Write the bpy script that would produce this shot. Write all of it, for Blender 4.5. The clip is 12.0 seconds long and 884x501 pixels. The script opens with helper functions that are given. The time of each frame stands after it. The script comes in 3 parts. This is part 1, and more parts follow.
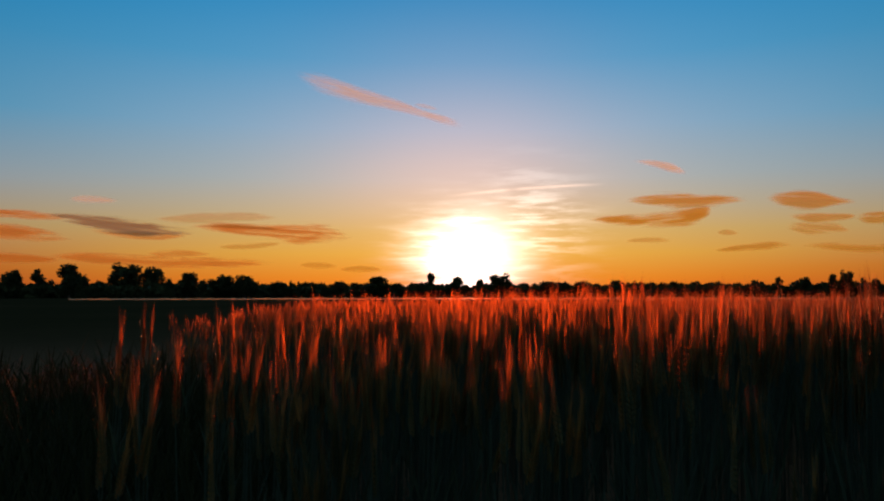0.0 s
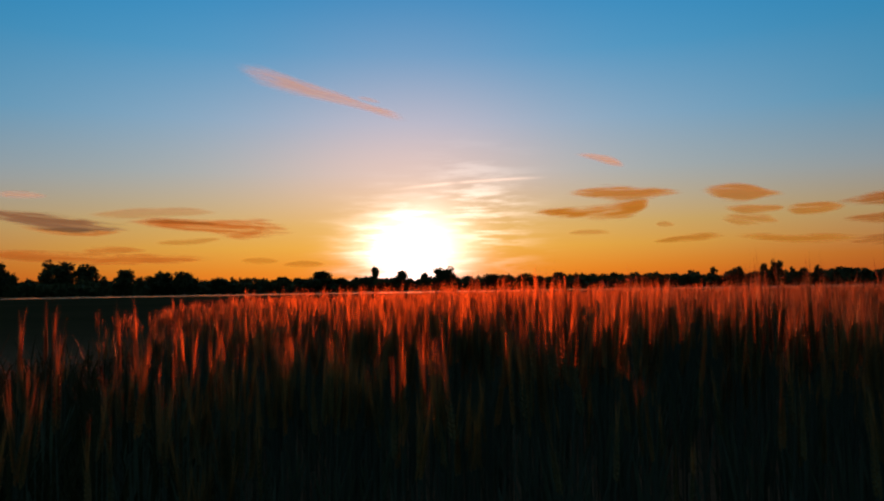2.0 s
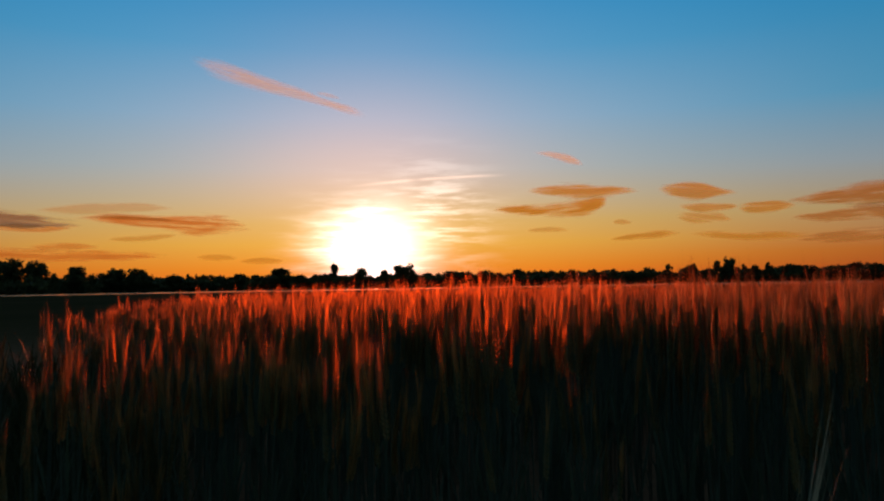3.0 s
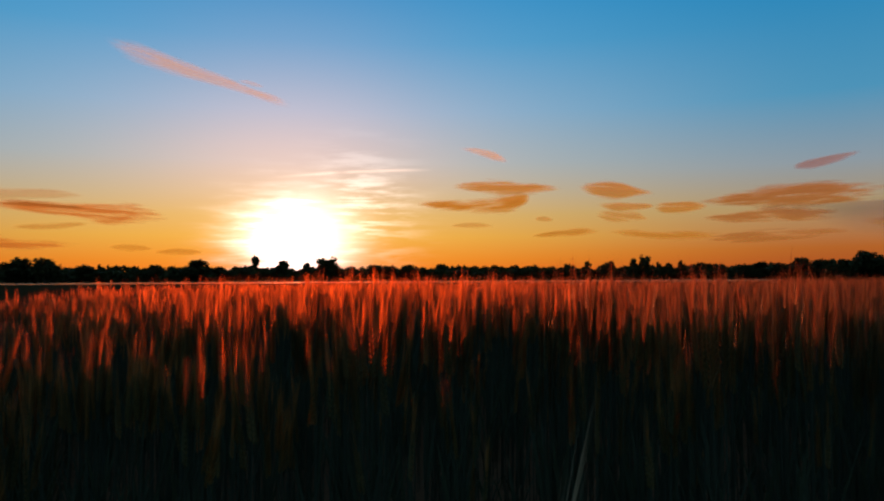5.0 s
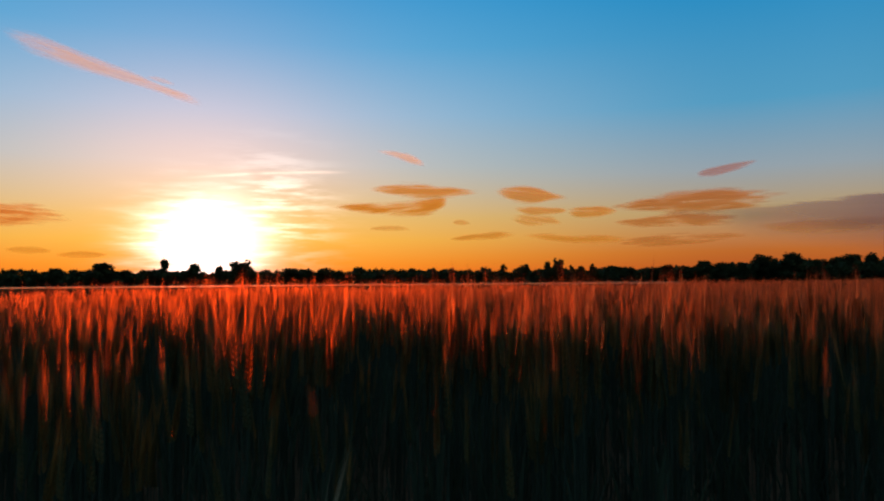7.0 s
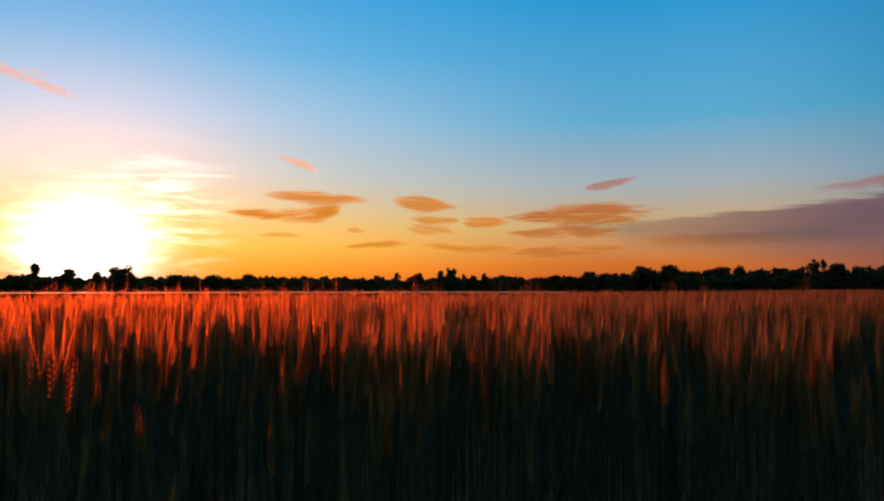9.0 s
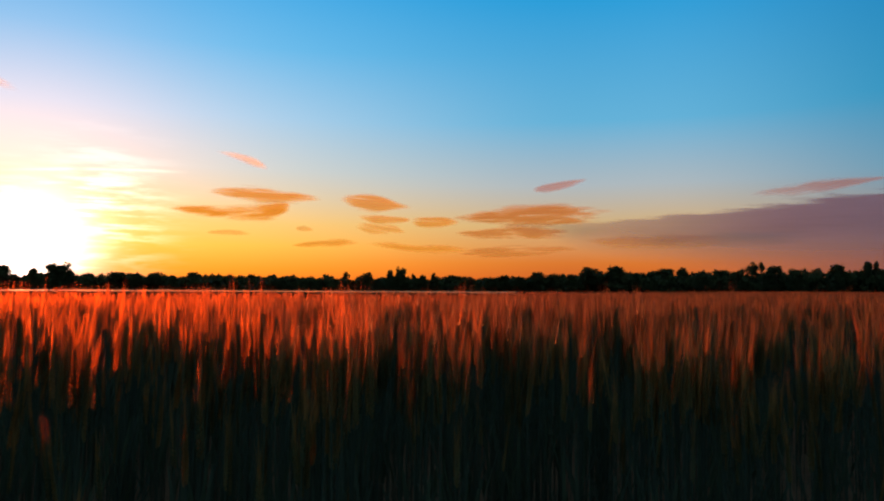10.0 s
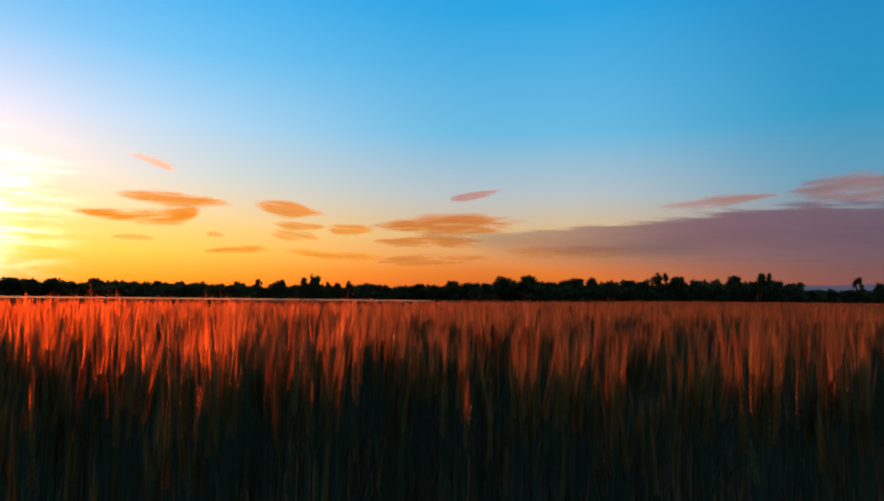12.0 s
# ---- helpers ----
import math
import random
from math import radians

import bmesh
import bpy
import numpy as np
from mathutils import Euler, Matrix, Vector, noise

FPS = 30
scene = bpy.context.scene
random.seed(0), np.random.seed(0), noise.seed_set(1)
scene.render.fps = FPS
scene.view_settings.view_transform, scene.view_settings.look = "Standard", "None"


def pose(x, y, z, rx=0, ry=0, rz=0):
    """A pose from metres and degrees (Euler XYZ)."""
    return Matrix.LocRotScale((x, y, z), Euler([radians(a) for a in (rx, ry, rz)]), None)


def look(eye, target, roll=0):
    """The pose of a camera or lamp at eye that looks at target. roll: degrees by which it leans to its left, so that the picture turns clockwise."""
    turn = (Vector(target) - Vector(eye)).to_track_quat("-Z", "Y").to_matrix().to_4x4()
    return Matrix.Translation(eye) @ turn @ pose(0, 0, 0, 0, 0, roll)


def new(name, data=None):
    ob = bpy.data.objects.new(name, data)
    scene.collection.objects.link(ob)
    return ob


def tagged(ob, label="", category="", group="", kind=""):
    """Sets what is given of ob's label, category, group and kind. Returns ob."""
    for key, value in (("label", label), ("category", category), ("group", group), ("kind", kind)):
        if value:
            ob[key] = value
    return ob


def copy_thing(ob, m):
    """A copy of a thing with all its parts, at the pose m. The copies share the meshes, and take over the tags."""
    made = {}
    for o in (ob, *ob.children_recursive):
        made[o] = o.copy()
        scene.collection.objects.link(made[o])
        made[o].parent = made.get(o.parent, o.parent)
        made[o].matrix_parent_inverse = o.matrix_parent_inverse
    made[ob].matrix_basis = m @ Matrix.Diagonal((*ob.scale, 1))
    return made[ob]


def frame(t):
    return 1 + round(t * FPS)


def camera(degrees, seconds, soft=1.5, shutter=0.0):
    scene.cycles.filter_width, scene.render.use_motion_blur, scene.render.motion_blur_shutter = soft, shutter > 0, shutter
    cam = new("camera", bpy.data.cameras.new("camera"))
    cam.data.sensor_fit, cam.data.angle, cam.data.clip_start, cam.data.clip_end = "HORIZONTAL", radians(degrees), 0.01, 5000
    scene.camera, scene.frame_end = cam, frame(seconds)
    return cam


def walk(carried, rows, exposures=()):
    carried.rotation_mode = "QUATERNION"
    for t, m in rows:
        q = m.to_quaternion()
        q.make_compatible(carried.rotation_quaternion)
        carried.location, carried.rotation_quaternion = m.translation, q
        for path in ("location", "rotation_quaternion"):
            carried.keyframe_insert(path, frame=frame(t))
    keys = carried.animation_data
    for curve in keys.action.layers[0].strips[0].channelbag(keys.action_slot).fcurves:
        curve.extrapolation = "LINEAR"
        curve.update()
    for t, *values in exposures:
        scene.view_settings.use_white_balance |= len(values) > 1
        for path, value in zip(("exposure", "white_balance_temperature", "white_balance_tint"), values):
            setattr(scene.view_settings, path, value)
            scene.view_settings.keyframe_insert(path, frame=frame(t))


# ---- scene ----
# ---- camera and its slide along the field ----
cam = camera(62.3, 12.0, soft=2.1, shutter=0.4)
PATH = [
    (0, pose(0.000, -0.000, 0.955, 93.59, 0.07, 0.00)),
    (0.5, pose(0.023, -0.000, 0.956, 93.45, 0.34, -0.47)),
    (1, pose(0.046, -0.000, 0.957, 93.35, 0.69, -1.55)),
    (1.5, pose(0.069, -0.001, 0.959, 93.19, 0.74, -2.93)),
    (2, pose(0.093, -0.002, 0.961, 93.05, 0.91, -4.32)),
    (2.5, pose(0.116, -0.003, 0.963, 92.91, 0.96, -5.86)),
    (3, pose(0.139, -0.004, 0.965, 92.77, 0.96, -7.46)),
    (5, pose(0.231, -0.010, 0.974, 92.26, 0.30, -13.42)),
    (5.5, pose(0.254, -0.013, 0.977, 92.31, -0.01, -15.16)),
    (6, pose(0.277, -0.015, 0.979, 92.33, 0.14, -16.61)),
    (6.5, pose(0.300, -0.018, 0.982, 92.33, 0.35, -18.06)),
    (8.5, pose(0.392, -0.030, 0.993, 93.05, 0.29, -26.23)),
    (9, pose(0.415, -0.034, 0.996, 93.09, 0.04, -28.18)),
    (9.5, pose(0.438, -0.038, 0.999, 93.13, -0.24, -30.20)),
    (10, pose(0.461, -0.042, 1.002, 93.07, -0.32, -32.13)),
    (10.5, pose(0.484, -0.046, 1.005, 93.19, -0.33, -33.97)),
    (11, pose(0.507, -0.050, 1.009, 93.37, -0.45, -35.63)),
    (11.5, pose(0.529, -0.055, 1.012, 93.55, -0.50, -37.23)),
    (12, pose(0.552, -0.060, 1.015, 93.77, -0.61, -38.75)),
]
walk(cam, PATH, exposures=[(0, 0.0, 6500, 10), (3, 0.0, 6500, 10), (5, 0.1, 6400, 10), (6.5, 0.22, 6450, 10),
                              (8.5, 0.48, 6700, 11), (12, 0.88, 7000, 12)])

# ---- sun and sky ----
SUN_AZ, SUN_EL = -1.9, 1.65


def heading(az, el):
    a, e = radians(az), radians(el)
    return Vector((-math.sin(a) * math.cos(e), math.cos(a) * math.cos(e), math.sin(e)))


SUN = heading(SUN_AZ, SUN_EL)
lamp = bpy.data.lights.new("sun", "SUN")
lamp.energy, lamp.angle, lamp.color = 5.0, radians(0.5), (1.0, 0.15, 0.035)
sun = new("sun", lamp)
sun.matrix_world = look(SUN * 50, (0, 0, 0))


class Nodes:
    """A small wrapper to write node trees as formulas."""

    def __init__(self, tree):
        self.tree = tree
        tree.nodes.clear()

    def add(self, kind):
        return self.tree.nodes.new(kind)

    def put(self, socket, value):
        if isinstance(value, bpy.types.NodeSocket):
            self.tree.links.new(value, socket)
        else:
            socket.default_value = value

    def math(self, op, a, b=0.0, c=0.0, clamp=False):
        n = self.add("ShaderNodeMath")
        n.operation, n.use_clamp = op, clamp
        for s, v in zip(n.inputs, (a, b, c)):
            self.put(s, v)
        return n.outputs[0]

    def vmath(self, op, a, b=(0, 0, 0)):
        n = self.add("ShaderNodeVectorMath")
        n.operation = op
        self.put(n.inputs[0], a), self.put(n.inputs[1], b)
        return n.outputs["Value"] if op in ("DOT_PRODUCT", "LENGTH") else n.outputs[0]

    def step(self, v, lo, hi, a=0.0, b=1.0, smooth=True):
        n = self.add("ShaderNodeMapRange")
        n.interpolation_type = "SMOOTHSTEP" if smooth else "LINEAR"
        for s, q in zip(n.inputs, (v, lo, hi, a, b)):
            self.put(s, q)
        return n.outputs[0]

    def mix(self, fac, a, b, blend="MIX"):
        n = self.add("ShaderNodeMix")
        n.data_type, n.blend_type = "RGBA", blend
        self.put(n.inputs[0], fac), self.put(n.inputs[6], a), self.put(n.inputs[7], b)
        return n.outputs[2]

    def noise(self, vec, scale, detail=3.0, rough=0.55):
        n = self.add("ShaderNodeTexNoise")
        self.put(n.inputs["Vector"], vec)
        n.inputs["Scale"].default_value, n.inputs["Detail"].default_value = scale, detail
        n.inputs["Roughness"].default_value = rough
        return n.outputs["Fac"]

    def ramp(self, fac, stops):
        n = self.add("ShaderNodeValToRGB")
        el = n.color_ramp.elements
        while len(el) < len(stops):
            el.new(0.5)
        for e, (p, c) in zip(el, stops):
            e.position, e.color = p, (*c, 1)
        self.put(n.inputs[0], fac)
        return n.outputs[0]


def make_sky():
    world = bpy.data.worlds.new("evening_sky")
    scene.world = world
    world.use_nodes = True
    n = Nodes(world.node_tree)
    way = n.add("ShaderNodeTexCoord").outputs["Generated"]
    xyz = n.add("ShaderNodeSeparateXYZ")
    n.put(xyz.inputs[0], way)
    el = n.math("MULTIPLY", n.math("ARCSINE", xyz.outputs[2]), 180 / math.pi)
    # how far round from the sun, in degrees
    flat = n.vmath("NORMALIZE", n.vmath("MULTIPLY", way, (1, 1, 0)))
    side = Vector((SUN.x, SUN.y, 0)).normalized()
    turn = n.math("MULTIPLY", n.math("ARCCOSINE", n.vmath("DOT_PRODUCT", flat, tuple(side))), 180 / math.pi)
    gap = n.math("MULTIPLY", n.math("ARCCOSINE", n.vmath("DOT_PRODUCT", way, tuple(heading(SUN_AZ, 2.9)))), 180 / math.pi)
    h = n.math("DIVIDE", el, 30.0, clamp=True)
    sunward = n.ramp(h, [(0.0, (0.74, 0.11, 0.010)), (0.05, (0.76, 0.225, 0.018)), (0.11, (0.72, 0.355, 0.055)),
                         (0.165, (0.62, 0.385, 0.12)), (0.22, (0.51, 0.40, 0.24)), (0.30, (0.37, 0.41, 0.41)),
                         (0.43, (0.23, 0.385, 0.53)), (0.60, (0.078, 0.31, 0.54)), (0.77, (0.024, 0.245, 0.51)),
                         (1.0, (0.010, 0.16, 0.42))])
    away = n.ramp(h, [(0.0, (0.15, 0.036, 0.026)), (0.08, (0.165, 0.066, 0.044)), (0.18, (0.15, 0.15, 0.165)),
                      (0.28, (0.065, 0.185, 0.28)), (0.45, (0.010, 0.17, 0.32)), (0.72, (0.004, 0.138, 0.32)),
                      (1.0, (0.004, 0.10, 0.30))])
    flank = n.ramp(h, [(0.0, (0.36, 0.05, 0.010)), (0.07, (0.42, 0.115, 0.02)), (0.17, (0.38, 0.265, 0.13)),
                       (0.27, (0.245, 0.295, 0.33)), (0.43, (0.07, 0.27, 0.44)), (0.73, (0.007, 0.205, 0.44)),
                       (1.0, (0.010, 0.14, 0.36))])
    colour = n.mix(n.step(turn, 12, 42), sunward, n.mix(n.step(turn, 46, 68), flank, away))
    # dusk: the sky turns pale towards the zenith and grey-blue away from the sunset
    colour = n.mix(n.step(el, 24, 60), colour, (0.21, 0.31, 0.38, 1))
    colour = n.mix(n.step(turn, 76, 125), colour, (0.145, 0.215, 0.26, 1))
    # thin bright haze round the sun, drawn out into level wisps
    drawn = n.vmath("MULTIPLY", way, (5.0, 5.0, 42.0))
    wisp = n.noise(drawn, 2.2, 4.0, 0.6)
    oval = n.math("SQRT", n.math("ADD", n.math("POWER", n.math("MULTIPLY", turn, 0.8), 2.0), n.math("POWER", n.math("SUBTRACT", el, 2.9), 2.0)))
    near = n.math("ADD", oval, n.math("MULTIPLY", n.math("SUBTRACT", wisp, 0.5), 4.5))
    core = n.math("EXPONENT", n.math("MULTIPLY", n.math("POWER", n.math("DIVIDE", near, 2.7), 2.0), -1.0))
    wide = n.math("EXPONENT", n.math("MULTIPLY", n.math("POWER", n.math("DIVIDE", gap, 11.4), 2.0), -1.0))
    veil_way = heading(SUN_AZ - 5.0, 5.2)
    off = n.math("MULTIPLY", n.math("ARCCOSINE", n.vmath("DOT_PRODUCT", way, tuple(veil_way))), 180 / math.pi)
    veil = n.math("MULTIPLY", n.math("EXPONENT", n.math("MULTIPLY", n.math("POWER", n.math("DIVIDE", off, 3.4), 2.0), -1.0)),
                  n.step(wisp, 0.42, 0.66))
    glow = n.mix(1.0, n.mix(1.0, n.mix(n.step(el, 2, 11), (0.20, 0.09, 0.01, 1), (0.58, 0.22, 0.11, 1)), wide, "MULTIPLY"),
                 n.mix(1.0, (2.4, 2.2, 2.1, 1), core, "MULTIPLY"), "ADD")
    glow = n.mix(1.0, glow, n.mix(1.0, (0.75, 0.68, 0.62, 1), veil, "MULTIPLY"), "ADD")
    colour = n.mix(1.0, colour, glow, "ADD")
    # a faint arched vapour trail over the sun
    az = n.math("MULTIPLY", n.math("ARCTAN2", n.math("MULTIPLY", xyz.outputs[0], -1.0), xyz.outputs[1]), 180 / math.pi)
    arch = n.math("MULTIPLY_ADD", n.math("POWER", n.math("ADD", az, 12.0), 2.0), -0.0053, 8.53)
    trail = n.math("EXPONENT", n.math("MULTIPLY", n.math("POWER", n.math("DIVIDE", n.math("SUBTRACT", el, arch), 0.10), 2.0), -1.0))
    reach = n.math("MULTIPLY", n.step(az, -13.0, -9.5), n.step(az, 0.4, -5.0))
    trail = n.math("MULTIPLY", n.math("MULTIPLY", trail, reach), n.step(n.math("ABSOLUTE", n.math("ADD", az, 5.6)), 0.0, 0.9, 0.35, 1.0))
    colour = n.mix(1.0, colour, n.mix(1.0, (0.42, 0.27, 0.20, 1), trail, "MULTIPLY"), "ADD")
    air = n.add("ShaderNodeTexSky")
    air.sky_type, air.sun_disc, air.sun_elevation, air.sun_rotation = "NISHITA", False, radians(SUN_EL), radians(-SUN_AZ)
    both = n.add("ShaderNodeAddShader")
    for k, (c, s) in enumerate(((colour, 1.0), (air.outputs[0], 0.0008))):
        bg = n.add("ShaderNodeBackground")
        n.put(bg.inputs[0], c), n.put(bg.inputs[1], s)
        n.put(both.inputs[k], bg.outputs[0])
    n.put(n.add("ShaderNodeOutputWorld").inputs[0], both.outputs[0])


make_sky()


# ---- materials ----
def material(name):
    m = bpy.data.materials.new(name)
    m.use_nodes = True
    return m, Nodes(m.node_tree)


def finish(n, shader):
    n.put(n.add("ShaderNodeOutputMaterial").inputs[0], shader)


def principled(n, colour, rough, bump=None, strength=0.3, distance=0.01):
    p = n.add("ShaderNodeBsdfPrincipled")
    n.put(p.inputs["Base Color"], colour), n.put(p.inputs["Roughness"], rough)
    if bump is not None:
        b = n.add("ShaderNodeBump")
        b.inputs["Strength"].default_value, b.inputs["Distance"].default_value = strength, distance
        n.put(b.inputs["Height"], bump), n.put(p.inputs["Normal"], b.outputs[0])
    return p


def leafy(name, dark, light, inner, share, rough=0.6, island=True, scale=30.0, gloss=0.05, patch=0.0):
    """A plant surface: some of the light goes through it and takes on the inner colour."""
    m, n = material(name)
    geo = n.add("ShaderNodeNewGeometry")
    obj = n.add("ShaderNodeTexCoord").outputs["Object"]
    pick = geo.outputs["Random Per Island"] if island else n.add("ShaderNodeObjectInfo").outputs["Random"]
    grain = n.noise(obj, scale, 3.0)
    tone = n.math("ADD", n.math("MULTIPLY", pick, 0.65), n.math("MULTIPLY", grain, 0.35))
    if patch:
        # sunlit and shadowed tufts side by side, painted into the colour by noise
        apart = n.add("ShaderNodeCombineXYZ")
        n.put(apart.inputs[0], n.math("MULTIPLY", n.add("ShaderNodeObjectInfo").outputs["Random"], 90.0))
        spot = n.vmath("ADD", n.vmath("MULTIPLY", obj, (1, 1, 0.15)), apart.outputs[0])
        lit_patch = n.step(n.noise(spot, patch, 2.0), 0.38, 0.62)
        tone = n.math("MULTIPLY_ADD", lit_patch, 0.65, n.math("MULTIPLY", tone, 0.35))
    p = principled(n, n.mix(tone, (*dark, 1), (*light, 1)), rough, grain, 0.2, 0.002)
    p.inputs["Specular IOR Level"].default_value = gloss
    t = n.add("ShaderNodeBsdfTranslucent")
    n.put(t.inputs[0], n.mix(tone, (*((0.1 if patch else 0.6) * c for c in inner), 1), (*inner, 1)))
    inside = t.outputs[0]
    if patch:
        # thin dry husks pass most of the light on in its own direction
        r, both = n.add("ShaderNodeBsdfRefraction"), n.add("ShaderNodeMixShader")
        r.inputs["Roughness"].default_value, r.inputs["IOR"].default_value = 0.75, 1.55
        n.put(r.inputs["Color"], n.mix(tone, (*(0.12 * c for c in inner), 1), (*inner, 1)))
        n.put(both.inputs[0], 0.45), n.put(both.inputs[1], inside), n.put(both.inputs[2], r.outputs[0])
        inside = both.outputs[0]
    mixed = n.add("ShaderNodeMixShader")
    n.put(mixed.inputs[0], share), n.put(mixed.inputs[1], p.outputs[0]), n.put(mixed.inputs[2], inside)
    finish(n, mixed.outputs[0])
    return m


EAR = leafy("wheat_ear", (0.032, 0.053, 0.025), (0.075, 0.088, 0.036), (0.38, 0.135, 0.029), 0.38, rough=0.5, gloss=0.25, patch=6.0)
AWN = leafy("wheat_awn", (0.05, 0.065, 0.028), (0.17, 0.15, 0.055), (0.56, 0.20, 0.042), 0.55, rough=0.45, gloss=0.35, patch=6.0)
# for the shaded near plant: its shade is put into this grey-green colour
SHADED = leafy("shaded_ear", (0.14, 0.16, 0.11), (0.28, 0.30, 0.21), (0.06, 0.08, 0.03), 0.15)
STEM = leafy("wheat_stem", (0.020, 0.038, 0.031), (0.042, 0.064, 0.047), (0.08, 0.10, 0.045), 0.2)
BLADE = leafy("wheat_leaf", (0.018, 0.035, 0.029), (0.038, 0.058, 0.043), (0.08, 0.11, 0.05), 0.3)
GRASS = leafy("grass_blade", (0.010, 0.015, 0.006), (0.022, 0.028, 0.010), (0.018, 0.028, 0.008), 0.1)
FOLIAGE = leafy("foliage", (0.018, 0.03, 0.016), (0.05, 0.062, 0.027), (0.04, 0.07, 0.012), 0.12, scale=0.6)


def make_bark():
    m, n = material("bark")
    obj = n.add("ShaderNodeTexCoord").outputs["Object"]
    grain = n.noise(n.vmath("MULTIPLY", obj, (6, 6, 1)), 1.5, 4.0)
    finish(n, principled(n, n.mix(grain, (0.05, 0.035, 0.025, 1), (0.16, 0.12, 0.09, 1)), 0.9, grain, 0.6, 0.05).outputs[0])
    return m


def make_soil():
    m, n = material("field_soil")
    obj = n.add("ShaderNodeTexCoord").outputs["Object"]
    clods, broad, fine = n.noise(obj, 14.0, 5.0), n.noise(obj, 0.02, 3.0), n.noise(obj, 1.3, 4.0)
    earth = n.mix(clods, (0.045, 0.032, 0.022, 1), (0.10, 0.075, 0.05, 1))
    crop = n.mix(fine, (0.012, 0.014, 0.008, 1), (0.024, 0.025, 0.013, 1))
    away = n.step(n.vmath("LENGTH", obj), 6, 22)
    cover = n.math("MULTIPLY", away, n.step(broad, 0.3, 0.5, 0.75, 1.0))
    d, b = n.add("ShaderNodeBsdfDiffuse"), n.add("ShaderNodeBump")
    b.inputs["Strength"].default_value, b.inputs["Distance"].default_value = 0.5, 0.03
    n.put(b.inputs["Height"], clods), n.put(d.inputs["Normal"], b.outputs[0])
    n.put(d.inputs[0], n.mix(cover, earth, crop)), n.put(d.inputs[1], 1.0)
    finish(n, d.outputs[0])
    return m


def make_water():
    m, n = material("still_water")
    obj = n.add("ShaderNodeTexCoord").outputs["Object"]
    ripple = n.noise(n.vmath("MULTIPLY", obj, (0.4, 1.0, 1.0)), 0.9, 3.0)
    g, b = n.add("ShaderNodeBsdfGlossy"), n.add("ShaderNodeBump")
    b.inputs["Strength"].default_value, b.inputs["Distance"].default_value = 0.01, 0.02
    n.put(b.inputs["Height"], ripple), n.put(g.inputs["Normal"], b.outputs[0])
    # the orange of the reflected evening sky is painted into the gloss colour
    n.put(g.inputs["Color"], n.mix(n.noise(obj, 0.05), (0.92, 0.44, 0.24, 1), (1.0, 0.52, 0.30, 1)))
    n.put(g.inputs["Roughness"], 0.15)
    finish(n, g.outputs[0])
    return m


def make_hill():
    m, n = material("wooded_hill")
    obj = n.add("ShaderNodeTexCoord").outputs["Object"]
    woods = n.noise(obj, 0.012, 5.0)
    # distance haze is put into the woods' pale blue-grey colour
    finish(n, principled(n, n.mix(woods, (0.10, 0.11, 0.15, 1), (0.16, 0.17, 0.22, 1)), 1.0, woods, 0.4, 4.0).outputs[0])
    return m


